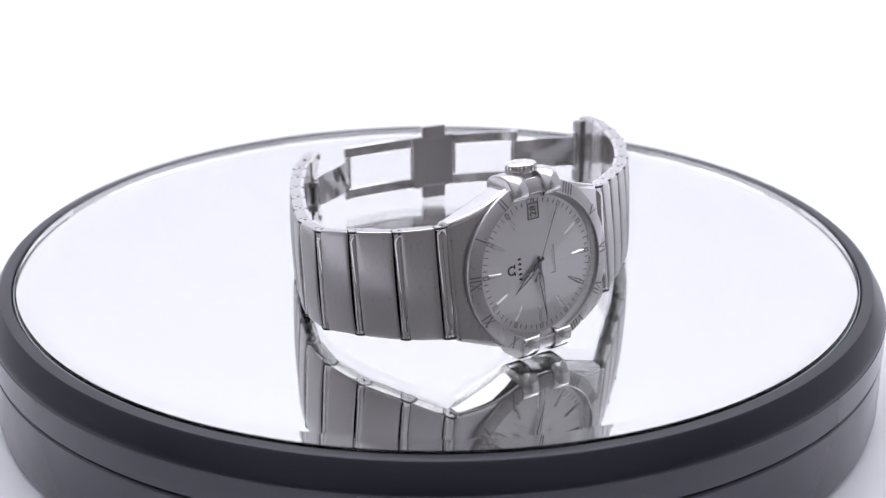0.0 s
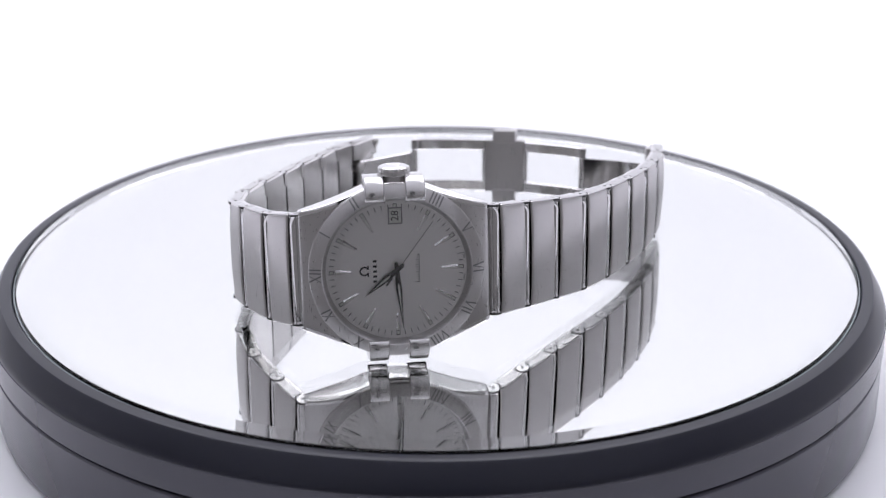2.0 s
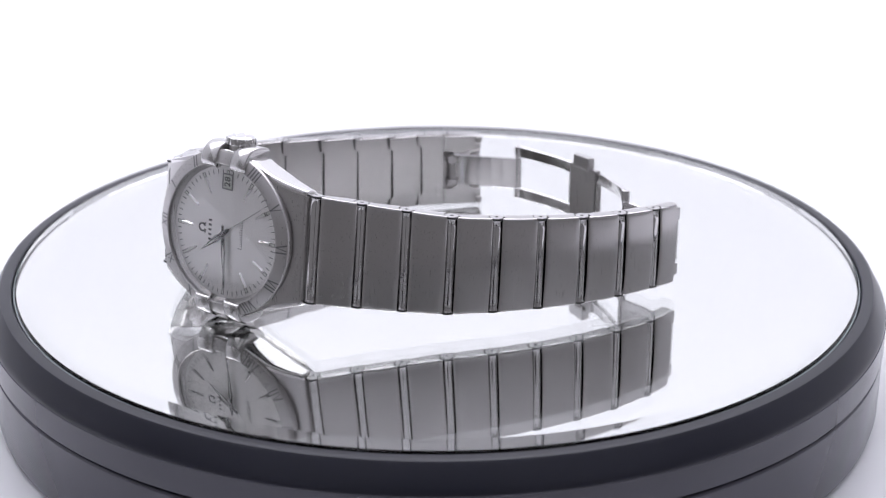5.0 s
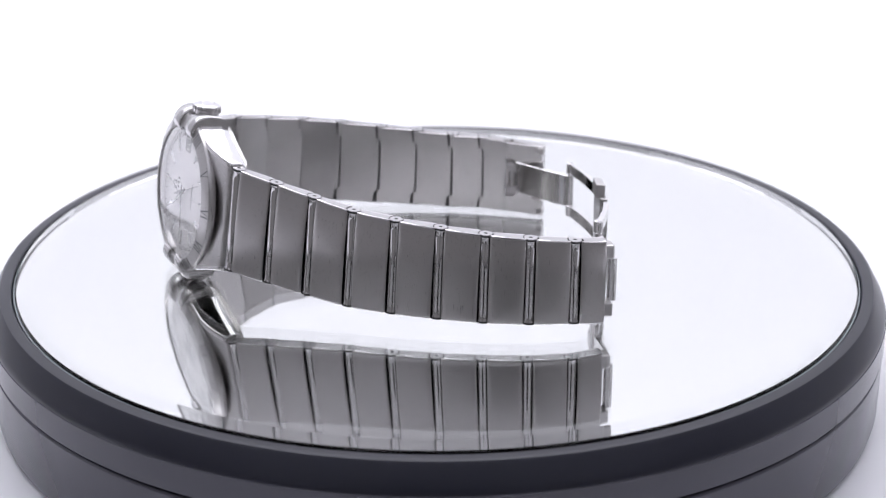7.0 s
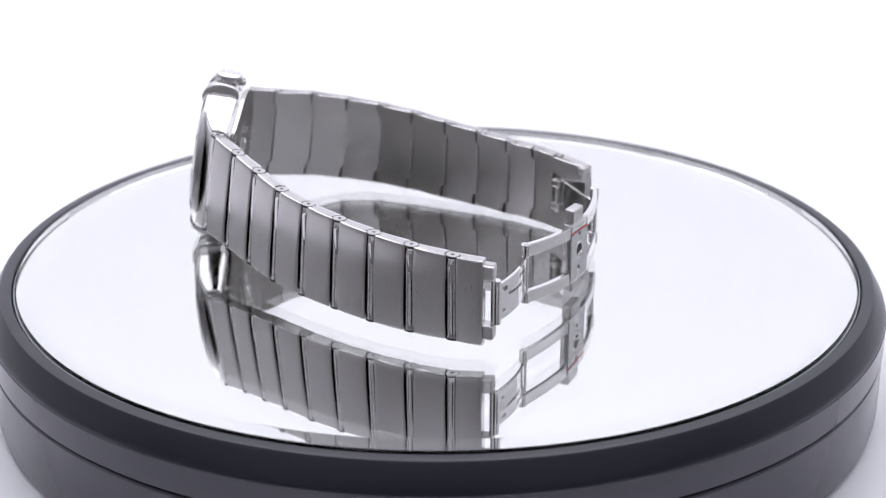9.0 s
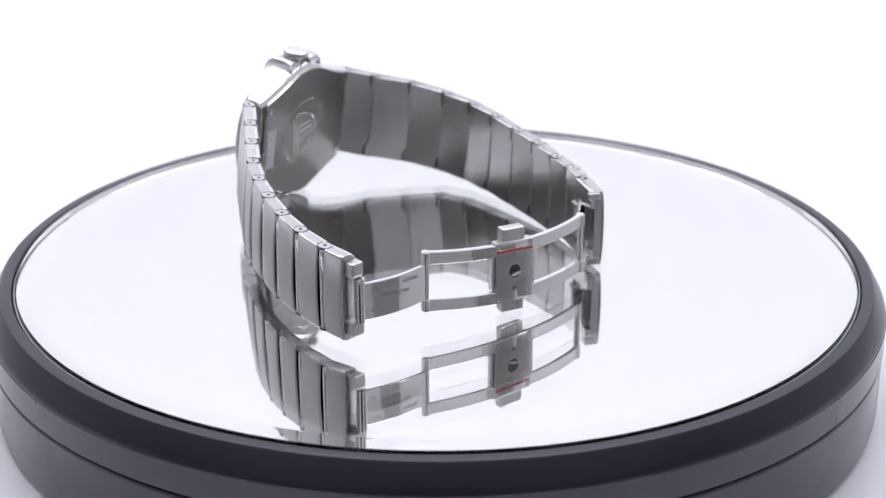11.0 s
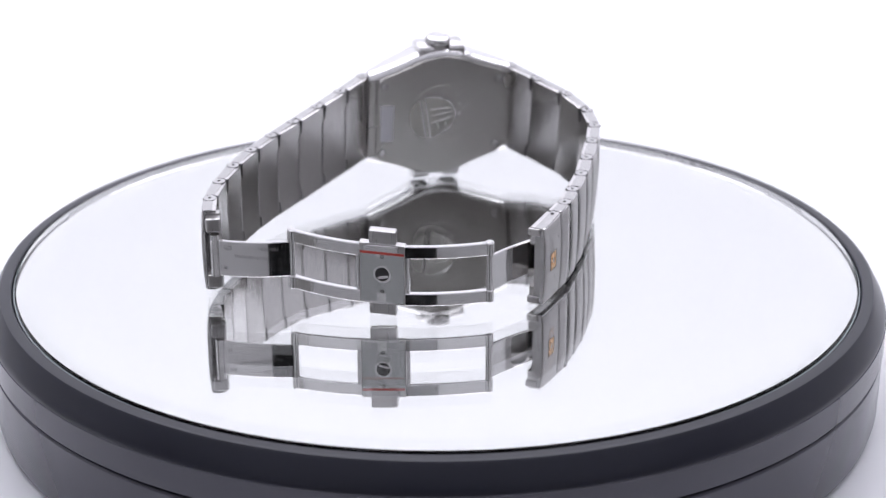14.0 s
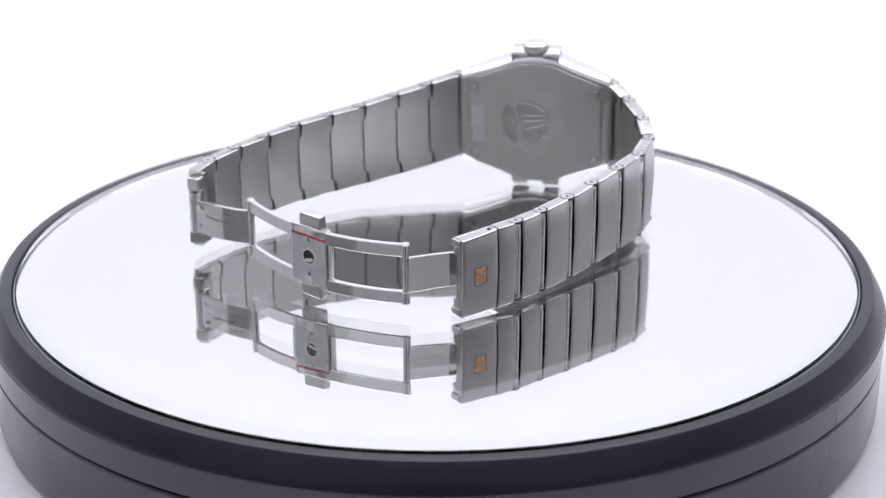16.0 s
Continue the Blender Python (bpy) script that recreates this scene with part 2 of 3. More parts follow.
# case back: an inset lid with four screws and a medallion
bm = bmesh.new()
side = []
for k in range(-34, 35):
    x = k / 2
    corner = max(0.0, abs(x) - 15.8) / 1.2
    side.append((x, half_height(x) - 1.55 - 1.2 * (1 - math.sqrt(max(0.0, 1 - corner * corner)))))
outline = side + [(x, -y) for x, y in side[::-1]]
prism(bm, outline, 0, 0.9, 0.35, pose(0, 0, -6.5, 180, 0, 0))
case_back = part("case_back", bm, BACK_STEEL, watch, "plain steel case back")
for x, y in ((15.2, 9.2), (15.2, -9.2), (-15.2, 9.2), (-15.2, -9.2)):
    bm = bmesh.new()
    lathe(bm, [(0, 0.22), (0.7, 0.22), (0.85, 0.1), (0.85, -0.1)], 20, m=pose(x, y, -7.4, 180))
    screw = part("screw", bm, POLISHED, case_back, "small slotted steel screw")
    bm = bmesh.new()
    lathe(bm, [(0.85, 0.02), (0.85, 0.03), (1.05, 0.03), (1.05, 0.02)], 20, m=pose(x, y, -7.4, 180), close=True)
    box(bm, -0.75, 0.75, -0.1, 0.1, -7.66, -7.6, 0, pose(x, y, 0, 0, 0, 35))
    part("slot", bm, DARK, screw, "dark slot and rim")
BACK = pose(0, 0, -7.4, 180)           # outer face of the lid; its x runs as before, y is turned over
bm = bmesh.new()
lathe(bm, [(8.6, 0.0), (8.45, 0.1), (8.25, 0.1), (8.1, 0.0)], 72, m=BACK)
lathe(bm, [(0, 0.06), (5.6, 0.06), (6.0, 0.09), (6.3, 0.0)], 64, m=BACK @ pose(2.2, 0, 0))
medallion = part("medallion", bm, BACK_STEEL, case_back, "round embossed steel medallion", W, 30)
bm = bmesh.new()
EMBLEM = BACK @ pose(2.2, 0, 0, 0, 0, 10) @ pose(-2.2, 0, 0)
dome_edge = [(3.4 - 7.3 * math.sin(radians(a)), 5.6 * math.cos(radians(a))) for a in range(0, 181, 9)]
prism(bm, dome_edge, 0.05, 0.16, 0, EMBLEM)
lower = [(4.9 + 3.3 * math.sin(radians(a)), 5.1 * math.cos(radians(a))) for a in range(0, 181, 12)]
prism(bm, lower, 0.05, 0.16, 0, EMBLEM)
part("frosted_field", bm, FROST, medallion, "pale frosted fields of the relief", W, 0)
bm = bmesh.new()


def ridge(bm, path, wide, high, m):
    """A rounded raised line along a flat path, tapering at both ends."""
    rows, n = [], len(path)
    for i, p in enumerate(path):
        a, c = Vector(path[max(i - 1, 0)]), Vector(path[min(i + 1, n - 1)])
        side = Vector((a.y - c.y, c.x - a.x)).normalized()
        k = 0.25 + 0.75 * min(1, 4 * min(i, n - 1 - i) / (n - 1))
        rows.append([bm.verts.new(m @ Vector((p[0] + side.x * wide * k * u, p[1] + side.y * wide * k * u, high * k * v))) for u, v in ((-0.5, 0), (-0.36, 0.7), (0, 1), (0.36, 0.7), (0.5, 0))])
    for a, c in zip(rows, rows[1:]):
        for j in range(4):
            bm.faces.new((a[j], a[j + 1], c[j + 1], c[j]))
    bmesh.ops.recalc_face_normals(bm, faces=bm.faces)


for x, y in ((3.5, 5.9), (4.8, 5.4)):
    ridge(bm, [(x, y * k / 6) for k in range(-6, 7)], 0.5, 0.4, EMBLEM)
ridge(bm, dome_edge, 0.45, 0.36, EMBLEM)
for y in (-1.5, -0.3, 1.2):
    ridge(bm, [(3.4 - 7.0 * k / 8, y * (1 - 0.5 * (k / 8) ** 2) * 1.4) for k in range(9)], 0.42, 0.36, EMBLEM)
for x in (1.2, -1.0):
    ridge(bm, [(x, 1.6 + k * 0.36) for k in range(9)], 0.36, 0.32, EMBLEM)
part("relief", bm, POLISHED, medallion, "raised lines on the medallion", W, 40)
for x, y in ((0.0, 6.4), (-4.4, 5.6), (-5.0, 2.9), (-6.6, 2.0), (-5.1, 0.2), (-5.1, -2.5), (-3.2, -4.6), (3.5, -7.2)):
    bm = bmesh.new()
    lathe(bm, [(0, 0.2), (0.2, 0.16), (0.36, 0)], 10, m=BACK @ pose(x, -y, 0))
    part("stud", bm, POLISHED, medallion, "tiny raised star")
bm = bmesh.new()
box(bm, 12.6, 15.9, -6.0, 4.0, -7.44, -7.36)
part("sticker", bm, STICKER, case_back, "pale rectangular sticker")

# bezel, claws, crystal
bm = bmesh.new()
lathe(bm, [(14.75, 0.2), (14.75, 1.75), (14.95, 1.9), (15.2, 1.85), (17.1, 1.15), (17.35, 0.98), (17.45, 0.75), (17.45, 0.1), (17.2, -0.6), (14.75, -0.6)], 128, close=True)
bezel = part("bezel", bm, SATIN, watch, "brushed steel bezel with engraved Roman numerals", W, 25)
STROKES = {"I": [(0, -1, 0, 1)], "V": [(-0.6, 1, 0, -1), (0.6, 1, 0, -1)], "X": [(-0.6, 1, 0.6, -1), (0.6, 1, -0.6, -1)]}
WIDTH = {"I": 0.72, "V": 1.45, "X": 1.5}
for hour, text in ((1, "I"), (2, "II"), (4, "IIII"), (5, "V"), (6, "VI"), (7, "VII"), (8, "VIII"), (10, "X"), (11, "XI"), (12, "XII")):
    bm = bmesh.new()
    a = radians(30 * hour)
    out = Vector((-math.cos(a), math.sin(a), 0))
    spot = Matrix.Translation(out * 16.15 + Vector((0, 0, 1.5))) @ Matrix.Rotation(math.atan2(out.y, out.x) - math.pi / 2, 4, "Z") @ pose(0, 0, 0, -20)
    x = -sum(WIDTH[ch] for ch in text) / 2
    for ch in text:
        for x0, y0, x1, y1 in STROKES[ch]:
            xc, wide = x + WIDTH[ch] / 2, 0.30 if (ch == "I" or x0 < 0) else 0.17
            p, q = Vector((xc + x0, y0 * 1.2, 0)), Vector((xc + x1, y1 * 1.2, 0))
            tilt = math.atan2(q.y - p.y, q.x - p.x)
            box(bm, -(q - p).length / 2, (q - p).length / 2, -wide / 2, wide / 2, -0.1, 0.02, 0, spot @ Matrix.Translation((p + q) / 2 + Vector((0, 0, 0.02))) @ Matrix.Rotation(tilt, 4, "Z"))
        x += WIDTH[ch]
    part("numeral", bm, ENGRAVED, bezel, "engraved Roman numeral", W, 0)
for x in (-4.0, 4.0):
    for s in (-1, 1):
        bm = bmesh.new()
        prof = [(13.95, 1.2), (13.98, 1.75), (14.1, 2.08), (14.4, 2.32), (14.9, 2.43), (15.6, 2.38), (16.4, 2.16), (17.2, 1.74), (17.9, 1.12), (18.45, 0.32), (18.76, -0.6), (18.85, -1.6), (18.8, -2.8), (18.68, -4.0), (18.4, -4.9), (17.9, -5.45), (17.2, -5.7), (16.2, -5.7)]
        for k, xx in enumerate((-2.0, -1.92, -1.65, 1.65, 1.92, 2.0)):
            inset = (0.4, 0.14, 0, 0, 0.14, 0.4)[k]
            for y, z in prof:
                bm.verts.new((x + xx, s * (y - inset), z - inset))
        bm.verts.ensure_lookup_table()
        n = len(prof)
        for k in range(5):
            for j in range(n):
                bm.faces.new([bm.verts[i] for i in (k * n + j, k * n + (j + 1) % n, (k + 1) * n + (j + 1) % n, (k + 1) * n + j)])
        bm.faces.new([bm.verts[j] for j in range(n)])
        bm.faces.new([bm.verts[5 * n + j] for j in range(n)])
        part("claw", bm, CLAW, watch, "polished steel claw clasping the bezel", W, 50)
bm = bmesh.new()
dome = [(14.7 * math.sin(k / 10 * math.pi / 2), 1.5 + 0.6 * math.cos(k / 10 * math.pi / 2)) for k in range(11)]
lathe(bm, [(0, dome[0][1])] + dome[1:] + [(r_ * 0.995, h_ - 0.6) for r_, h_ in dome[:0:-1]] + [(0, dome[0][1] - 0.6)], 96)
crystal = part("crystal", bm, CRYSTAL, watch, "clear domed watch crystal", W, 40)
crystal.visible_shadow = False

# dial
bm = bmesh.new()
lathe(bm, [(0, 0), (14.0, 0), (14.0, -0.4), (0, -0.4)], 96)
dial = part("dial", bm, DIAL, watch, "silvered sunray dial")
bm = bmesh.new()
lathe(bm, [(13.95, 0.0), (14.7, 1.15), (14.74, 1.15), (14.74, -0.3), (13.95, -0.3)], 96, close=True)
part("flange", bm, SATIN, dial, "steel ring round the dial")


def clock(hours, r, z=0.0):
    """The space at radius r on the dial, y pointing outwards, at that hour."""
    a = radians(30 * hours)
    out = Vector((-math.cos(a), math.sin(a), 0))
    return Matrix.Translation(out * r + Vector((0, 0, z))) @ Matrix.Rotation(math.atan2(out.y, out.x) - math.pi / 2, 4, "Z")


for h in range(1, 13):
    bm = bmesh.new()
    m = clock(h, 12.85, 0.0)
    for x0, x1, y0, y1 in ((-0.38, 0.38, 0.38, 0.48), (-0.38, 0.38, -0.48, -0.38), (-0.38, -0.28, -0.38, 0.38), (0.28, 0.38, -0.38, 0.38)):
        box(bm, x0, x1, y0, y1, -0.05, 0.06, 0, m)
    mark = part("hour_square", bm, INK, dial, "small black outlined square", W, 0)
    bm = bmesh.new()
    box(bm, -0.27, 0.27, -0.37, 0.37, -0.05, 0.04, 0, m)
    part("lume_dot", bm, LUME, mark, "pale luminous fill", W, 0)
    if h == 3:
        continue
    bm = bmesh.new()
    m = clock(h, 0, 0)
    v = [bm.verts.new(m @ Vector(p)) for p in ((0.0, 8.7, -0.05), (-0.30, 9.0, -0.05), (-0.58, 12.2, -0.05), (0.58, 12.2, -0.05), (0.30, 9.0, -0.05), (0.0, 9.1, 0.22), (-0.24, 12.1, 0.38), (0.24, 12.1, 0.38))]
    for q in ((0, 5, 1), (1, 5, 6, 2), (2, 6, 7, 3), (3, 7, 5, 4), (4, 5, 0), (5, 7, 6)):
        bm.faces.new([v[i] for i in q])
    baton = part("index", bm, POLISHED, dial, "applied polished steel baton index", W, 10)
    bm = bmesh.new()
    prism(bm, [(-0.03, 9.6), (-0.19, 12.0), (0.19, 12.0), (0.03, 9.6)], 0.30, 0.41, 0, m)
    part("lume_fill", bm, LUME, baton, "pale luminous inlay", W, 0)
bm = bmesh.new()
for k in range(60):
    if k % 5:
        box(bm, -0.06, 0.06, -0.45, 0.45, -0.05, 0.05, 0, clock(k / 5, 12.85))
tagged(part("minute_track", bm, INK, dial, "fine black minute ticks", W, 0))

# date window
bm = bmesh.new()
m = clock(3, 10.9)
for x0, x1, y0, y1 in ((-1.42, 1.42, 1.45, 1.7), (-1.42, 1.42, -1.7, -1.45), (-1.42, -1.17, -1.45, 1.45), (1.17, 1.42, -1.45, 1.45)):
    box(bm, x0, x1, y0, y1, 0.0, 0.12, 0.03, m)
window = part("date_window", bm, ETCHED, dial, "steel frame of the date window")
bm = bmesh.new()
box(bm, -1.17, 1.17, -1.45, 1.45, 0.0, 0.03, 0, m)
part("date_disc", bm, LUME, window, "pale date disc", W, 0)
part("date_number", lettering("28", 2.15, Matrix.Translation((0, 10.9, 0.05)) @ pose(0, 0, 0, 0, 0, 90), 0.02), INK, window, "black date number 28", W, 0)

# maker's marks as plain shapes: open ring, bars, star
bm = bmesh.new()
for k in range(20):
    a = radians(-145 + 290 * k / 19)
    box(bm, -0.16, 0.16, -0.13, 0.13, 0.0, 0.12, 0, Matrix.Translation((-6.35 - 0.85 * math.cos(a), 0.85 * math.sin(a) * 0.95, 0)) @ Matrix.Rotation(-a, 4, "Z"))
for s in (-1, 1):
    box(bm, -5.75, -5.5, min(s * 0.35, s * 1.15), max(s * 0.35, s * 1.15), 0.0, 0.12)
part("emblem", bm, INK, dial, "small dark applied emblem", W, 0)
bm = bmesh.new()
for k in range(5):
    box(bm, -4.65, -3.9, -2.38 + k * 1.02, -1.94 + k * 1.02, 0.0, 0.06, 0.04)
part("name_bar", bm, INK, dial, "dark raised lettering bars", W, 0)
bm = bmesh.new()
for k in range(12):
    tall = 1.1 if k == 0 else 0.85 if k in (4, 6, 7, 9) else 0.5
    box(bm, 4.6 - tall, 4.6, -2.7 + k * 0.5, -2.58 + k * 0.5, -0.05, 0.04)
    box(bm, 4.5, 4.6, -2.7 + k * 0.5, -2.38 + k * 0.5, -0.05, 0.04)
part("script_bar", bm, INK, dial, "fine dark script bars", W, 0)
bm = bmesh.new()
star = [(6.25 + (0.62 if k % 2 == 0 else 0.25) * -math.cos(math.pi * k / 5), (0.62 if k % 2 == 0 else 0.25) * math.sin(math.pi * k / 5)) for k in range(10)]
prism(bm, star, 0.0, 0.15)
part("star", bm, BRIGHT, dial, "small applied steel star", W, 0)
for word, h in (("SWISS", 6.32), ("MADE", 5.68)):
    part("small_print", lettering(word, 0.52, clock(h, 13.62, 0.02) @ pose(0, 0, 0, 0, 0, 180), 0.01), INK, dial, "tiny black print", W, 0)


# pointers, 10:44
def hand(name, length, tail, wide, z, parent, m, label):
    bm = bmesh.new()
    pts = [(0, -tail, z), (-wide * 0.3, -tail * 0.8, z), (-wide * 0.36, 0, z), (-wide / 2, length * 0.32, z), (0, length, z), (wide / 2, length * 0.32, z), (wide * 0.36, 0, z), (wide * 0.3, -tail * 0.8, z)]
    low = [bm.verts.new(m @ Vector(p)) for p in pts]
    mid = [bm.verts.new(m @ Vector((0, y, z + 0.05))) for y in (-tail * 0.7, length * 0.32, length * 0.9)]
    for q in ((0, 1, 8), (1, 2, 8), (2, 3, 9, 8), (3, 4, 10, 9), (4, 5, 9, 10), (5, 6, 8, 9), (6, 7, 8), (7, 0, 8)):
        bm.faces.new([(low + mid)[i] for i in q])
    bm.faces.new(low[::-1])
    pointer = part(name, bm, BLUED, parent, label, W, 10)
    bm = bmesh.new()
    prism(bm, [(-wide * 0.16, length * 0.30), (0, length * 0.86), (wide * 0.16, length * 0.30), (0, length * 0.2)], z + 0.03, z + 0.075, 0, m)
    part("inlay", bm, LUME, pointer, "pale luminous inlay", W, 0)
    return pointer


MINUTES = 44.2
pointer_label = "dark polished steel pointer"
hour_pointer = hand("hour_pointer", 8.2, 1.9, 1.35, 0.55, dial, clock(10 + MINUTES / 60, 0), pointer_label)
minute_pointer = hand("minute_pointer", 12.2, 1.9, 1.2, 0.85, dial, clock(MINUTES / 5, 0), pointer_label)
bm = bmesh.new()
box(bm, -0.05, 0.05, -3.0, 12.2, 1.05, 1.11)
box(bm, -0.2, 0.2, -3.6, -1.6, 1.05, 1.11)
lathe(bm, [(0, 1.22), (0.35, 1.2), (0.5, 1.1), (0.5, 0.3)], 24)
seconds_pointer = part("seconds_pointer", bm, BLUED, watch, "thin dark steel seconds pointer", MILLI, 30)

# crown
bm = bmesh.new()
prof = [(0.0, 20.5, 0), (1.55, 20.5, 0), (1.62, 20.42, 0), (1.75, 20.42, 0), (1.85, 20.52, 0), (2.3, 20.46, 0), (2.75, 20.3, 0), (3.02, 20.1, 0), (3.14, 19.95, 1), (3.16, 19.9, 1), (3.16, 18.75, 1), (3.12, 18.62, 1), (2.8, 18.45, 0), (0, 18.4, 0)]
FLUTES, STEP = 24, 10
N = FLUTES * STEP
rings = []
for r, h, cut in prof:
    if r == 0:
        rings.append([bm.verts.new((0, h, 0))])
    else:
        ring = []
        for k in range(N):
            a = 2 * math.pi * k / N
            u = (k % STEP) / STEP
            dip = 0.24 * max(0.0, math.sin(math.pi * (u - 0.45) / 0.55)) if cut and u > 0.45 else 0.0
            ring.append(bm.verts.new(((r - dip) * math.cos(a), h, (r - dip) * math.sin(a))))
        rings.append(ring)
for a, b in zip(rings, rings[1:]):
    for k in range(N):
        j = (k + 1) % N
        bm.faces.new([v for v in ((a[0], b[k], b[j]) if len(a) == 1 else (a[k], b[0], a[j]) if len(b) == 1 else (a[k], b[k], b[j], a[j]))])
for v in bm.verts:
    v.co += Vector((0.3, 0, -2.9))
crown = part("crown", bm, POLISHED, watch, "fluted polished steel crown", W, 30)
bm = bmesh.new()
lathe(bm, [(2.4, 17.2), (2.4, 18.5), (0, 18.5)], 32, "Y", pose(0.3, 0, -2.9))
part("crown_tube", bm, SATIN, crown, "brushed steel neck under the crown")

# ---- bracelet ----
# joints: x, middle y, z of each pin axis along the two halves of the band, and half the band's width there
PINS_A = [(20.0, 0.0, -4.1), (27.2, -0.65, -9.9), (34.4, -1.2, -15.6), (41.6, -1.65, -21.5), (48.3, -1.3, -28.0),
          (54.5, -0.75, -35.1), (60.0, -0.2, -42.6), (64.6, 0.55, -50.5), (68.1, 1.35, -58.8)]
PINS_B = [(-19.2, 0.0, -4.1), (-24.1, -0.8, -11.6), (-28.5, -0.9, -20.8), (-30.7, -1.35, -29.8), (-29.1, -0.9, -38.8), (-25.1, -0.25, -47.5),
          (-20.4, 0.25, -56.0), (-16.1, 0.75, -63.9), (-11.2, 1.3, -71.3), (-6.9, 2.1, -77.6)]
INSIDE = Vector((22, 0, -45))


PLUMB = Vector((AX.z, AY.z, AZ.z))


def joint_space(p, q, k=1.0):
    """Space of a link from joint p to joint q: x along the band, y across it, z outwards. k: 0 leans with the head, 1 stands upright."""
    p, q = Vector(p), Vector(q)
    x = (q - p).normalized()
    y = Vector((0, 1, 0)).lerp(PLUMB, k)
    y.normalize()
    z = x.cross(y).normalized()
    out = (p + q) / 2 - INSIDE
    out.y = 0
    if z.dot(out) < 0:
        y, z = -y, -z
    return Matrix.Translation(p) @ Matrix((x, y, z)).transposed().to_4x4(), (q - p).length


def upright(pins):
    """Lets the joints' middles follow as the band turns upright along its way."""
    last = len(pins) - 1
    return [(x, y, z - 0.145 * (11.45 - 2.3 * i / last) * i / last) for i, (x, y, z) in enumerate(pins)]


PINS_A, PINS_B = upright(PINS_A), upright(PINS_B)


def link_body(length, w0, w1, x0=1.0, x1=1.0, tongue=True, notch=0.0):
    """A pillowed link with bevelled long edges and, on its inner side, the interlocking tongue."""
    bm = bmesh.new()
    e0, e1 = x0 > 0, x1 > 0
    xs = [x0, x0 + 0.06, x0 + 0.18, x0 + 0.4, x0 + 1.1, length / 2, length - x1 - 1.1, length - x1 - 0.4, length - x1 - 0.18, length - x1 - 0.06, length - x1]
    shift = [0.66 * e0, 0.62 * e0, 0.54 * e0, 0.4 * e0, 0.03, 0, -0.03, -0.4 * e1, -0.54 * e1, -0.62 * e1, -0.66 * e1]
    drop = [0.30, 0.16, 0.06, 0.0, 0.0, 0.0, 0.0, 0.0, 0.06, 0.16, 0.30]
    rows = []
    for x, back, edge in zip(xs, shift, drop):
        k = (x - x0) / (length - x1 - x0)
        w = w0 + (w1 - w0) * x / length
        top = 1.42 + 0.14 * (1 - (2 * k - 1) ** 2) - edge
        side = [(w, -0.8), (w + 0.02, 0.9), (w - 0.04, top - 0.26), (w - 0.14, top - 0.12), (w - 0.32, top - 0.04), (w - 1.2, top + 0.02), (w * 0.75, top + 0.13), (w * 0.5, top + 0.26), (w * 0.25, top + 0.33), (0, top + 0.35)]
        rows.append([bm.verts.new((x + (back if z < 1.0 else 0), y, z)) for y, z in side + [(-y, z) for y, z in side[-2::-1]]])
    n = len(rows[0])
    for a, b in zip(rows, rows[1:]):
        for k in range(n):
            f = bm.faces.new((a[k], b[k], b[(k + 1) % n], a[(k + 1) % n]))
            f.material_index = 1 if k in (0, 1, 2, 3, n - 2, n - 3, n - 4, n - 5) else 0
    bm.faces.new(rows[0][::-1]).material_index = 1
    bm.faces.new(rows[-1]).material_index = 1
    w = min(w0, w1) * 0.68
    wm = (w0 + w1) / 2
    if tongue:
        a, b, c, d = -0.7, length - 1.35, 0.42, length - 0.25
        v = wm - 0.1
        prism(bm, [(a, v), (b, v), (b, w), (d, w), (d, -w), (b, -w), (b, -v), (a, -v), (a, -w), (c, -w), (c, w), (a, w)], 0.76, 1.62, 0.22, pose(0, 0, 0, 180), 2)
        # Added dark box: its colour stands for the shade in the gaps between links.
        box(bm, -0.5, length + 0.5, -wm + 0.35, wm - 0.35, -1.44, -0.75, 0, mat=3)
    elif notch:
        v, a, b, c = wm - 0.1, x0, length - x1, 3.1
        prism(bm, [(a, v), (b, v), (b, notch), (b - c + 0.9, notch), (b - c, notch - 1.0), (b - c, 1.0 - notch), (b - c + 0.9, -notch), (b, -notch), (b, -v), (a, -v), (a, -notch), (a + c - 0.9, -notch), (a + c, 1.0 - notch), (a + c, notch - 1.0), (a + c - 0.9, notch), (a, notch)], 0.76, 1.9, 0.12, pose(0, 0, 0, 180), 2)
    else:
        v, a, b, c = wm - 0.1, -0.75, length - x1, 0.42
        prism(bm, [(a, v), (b, v), (b, -v), (a, -v), (a, -w), (c, -w), (c, w), (a, w)], 0.76, 1.62, 0.1, pose(0, 0, 0, 180), 2)
    return bm


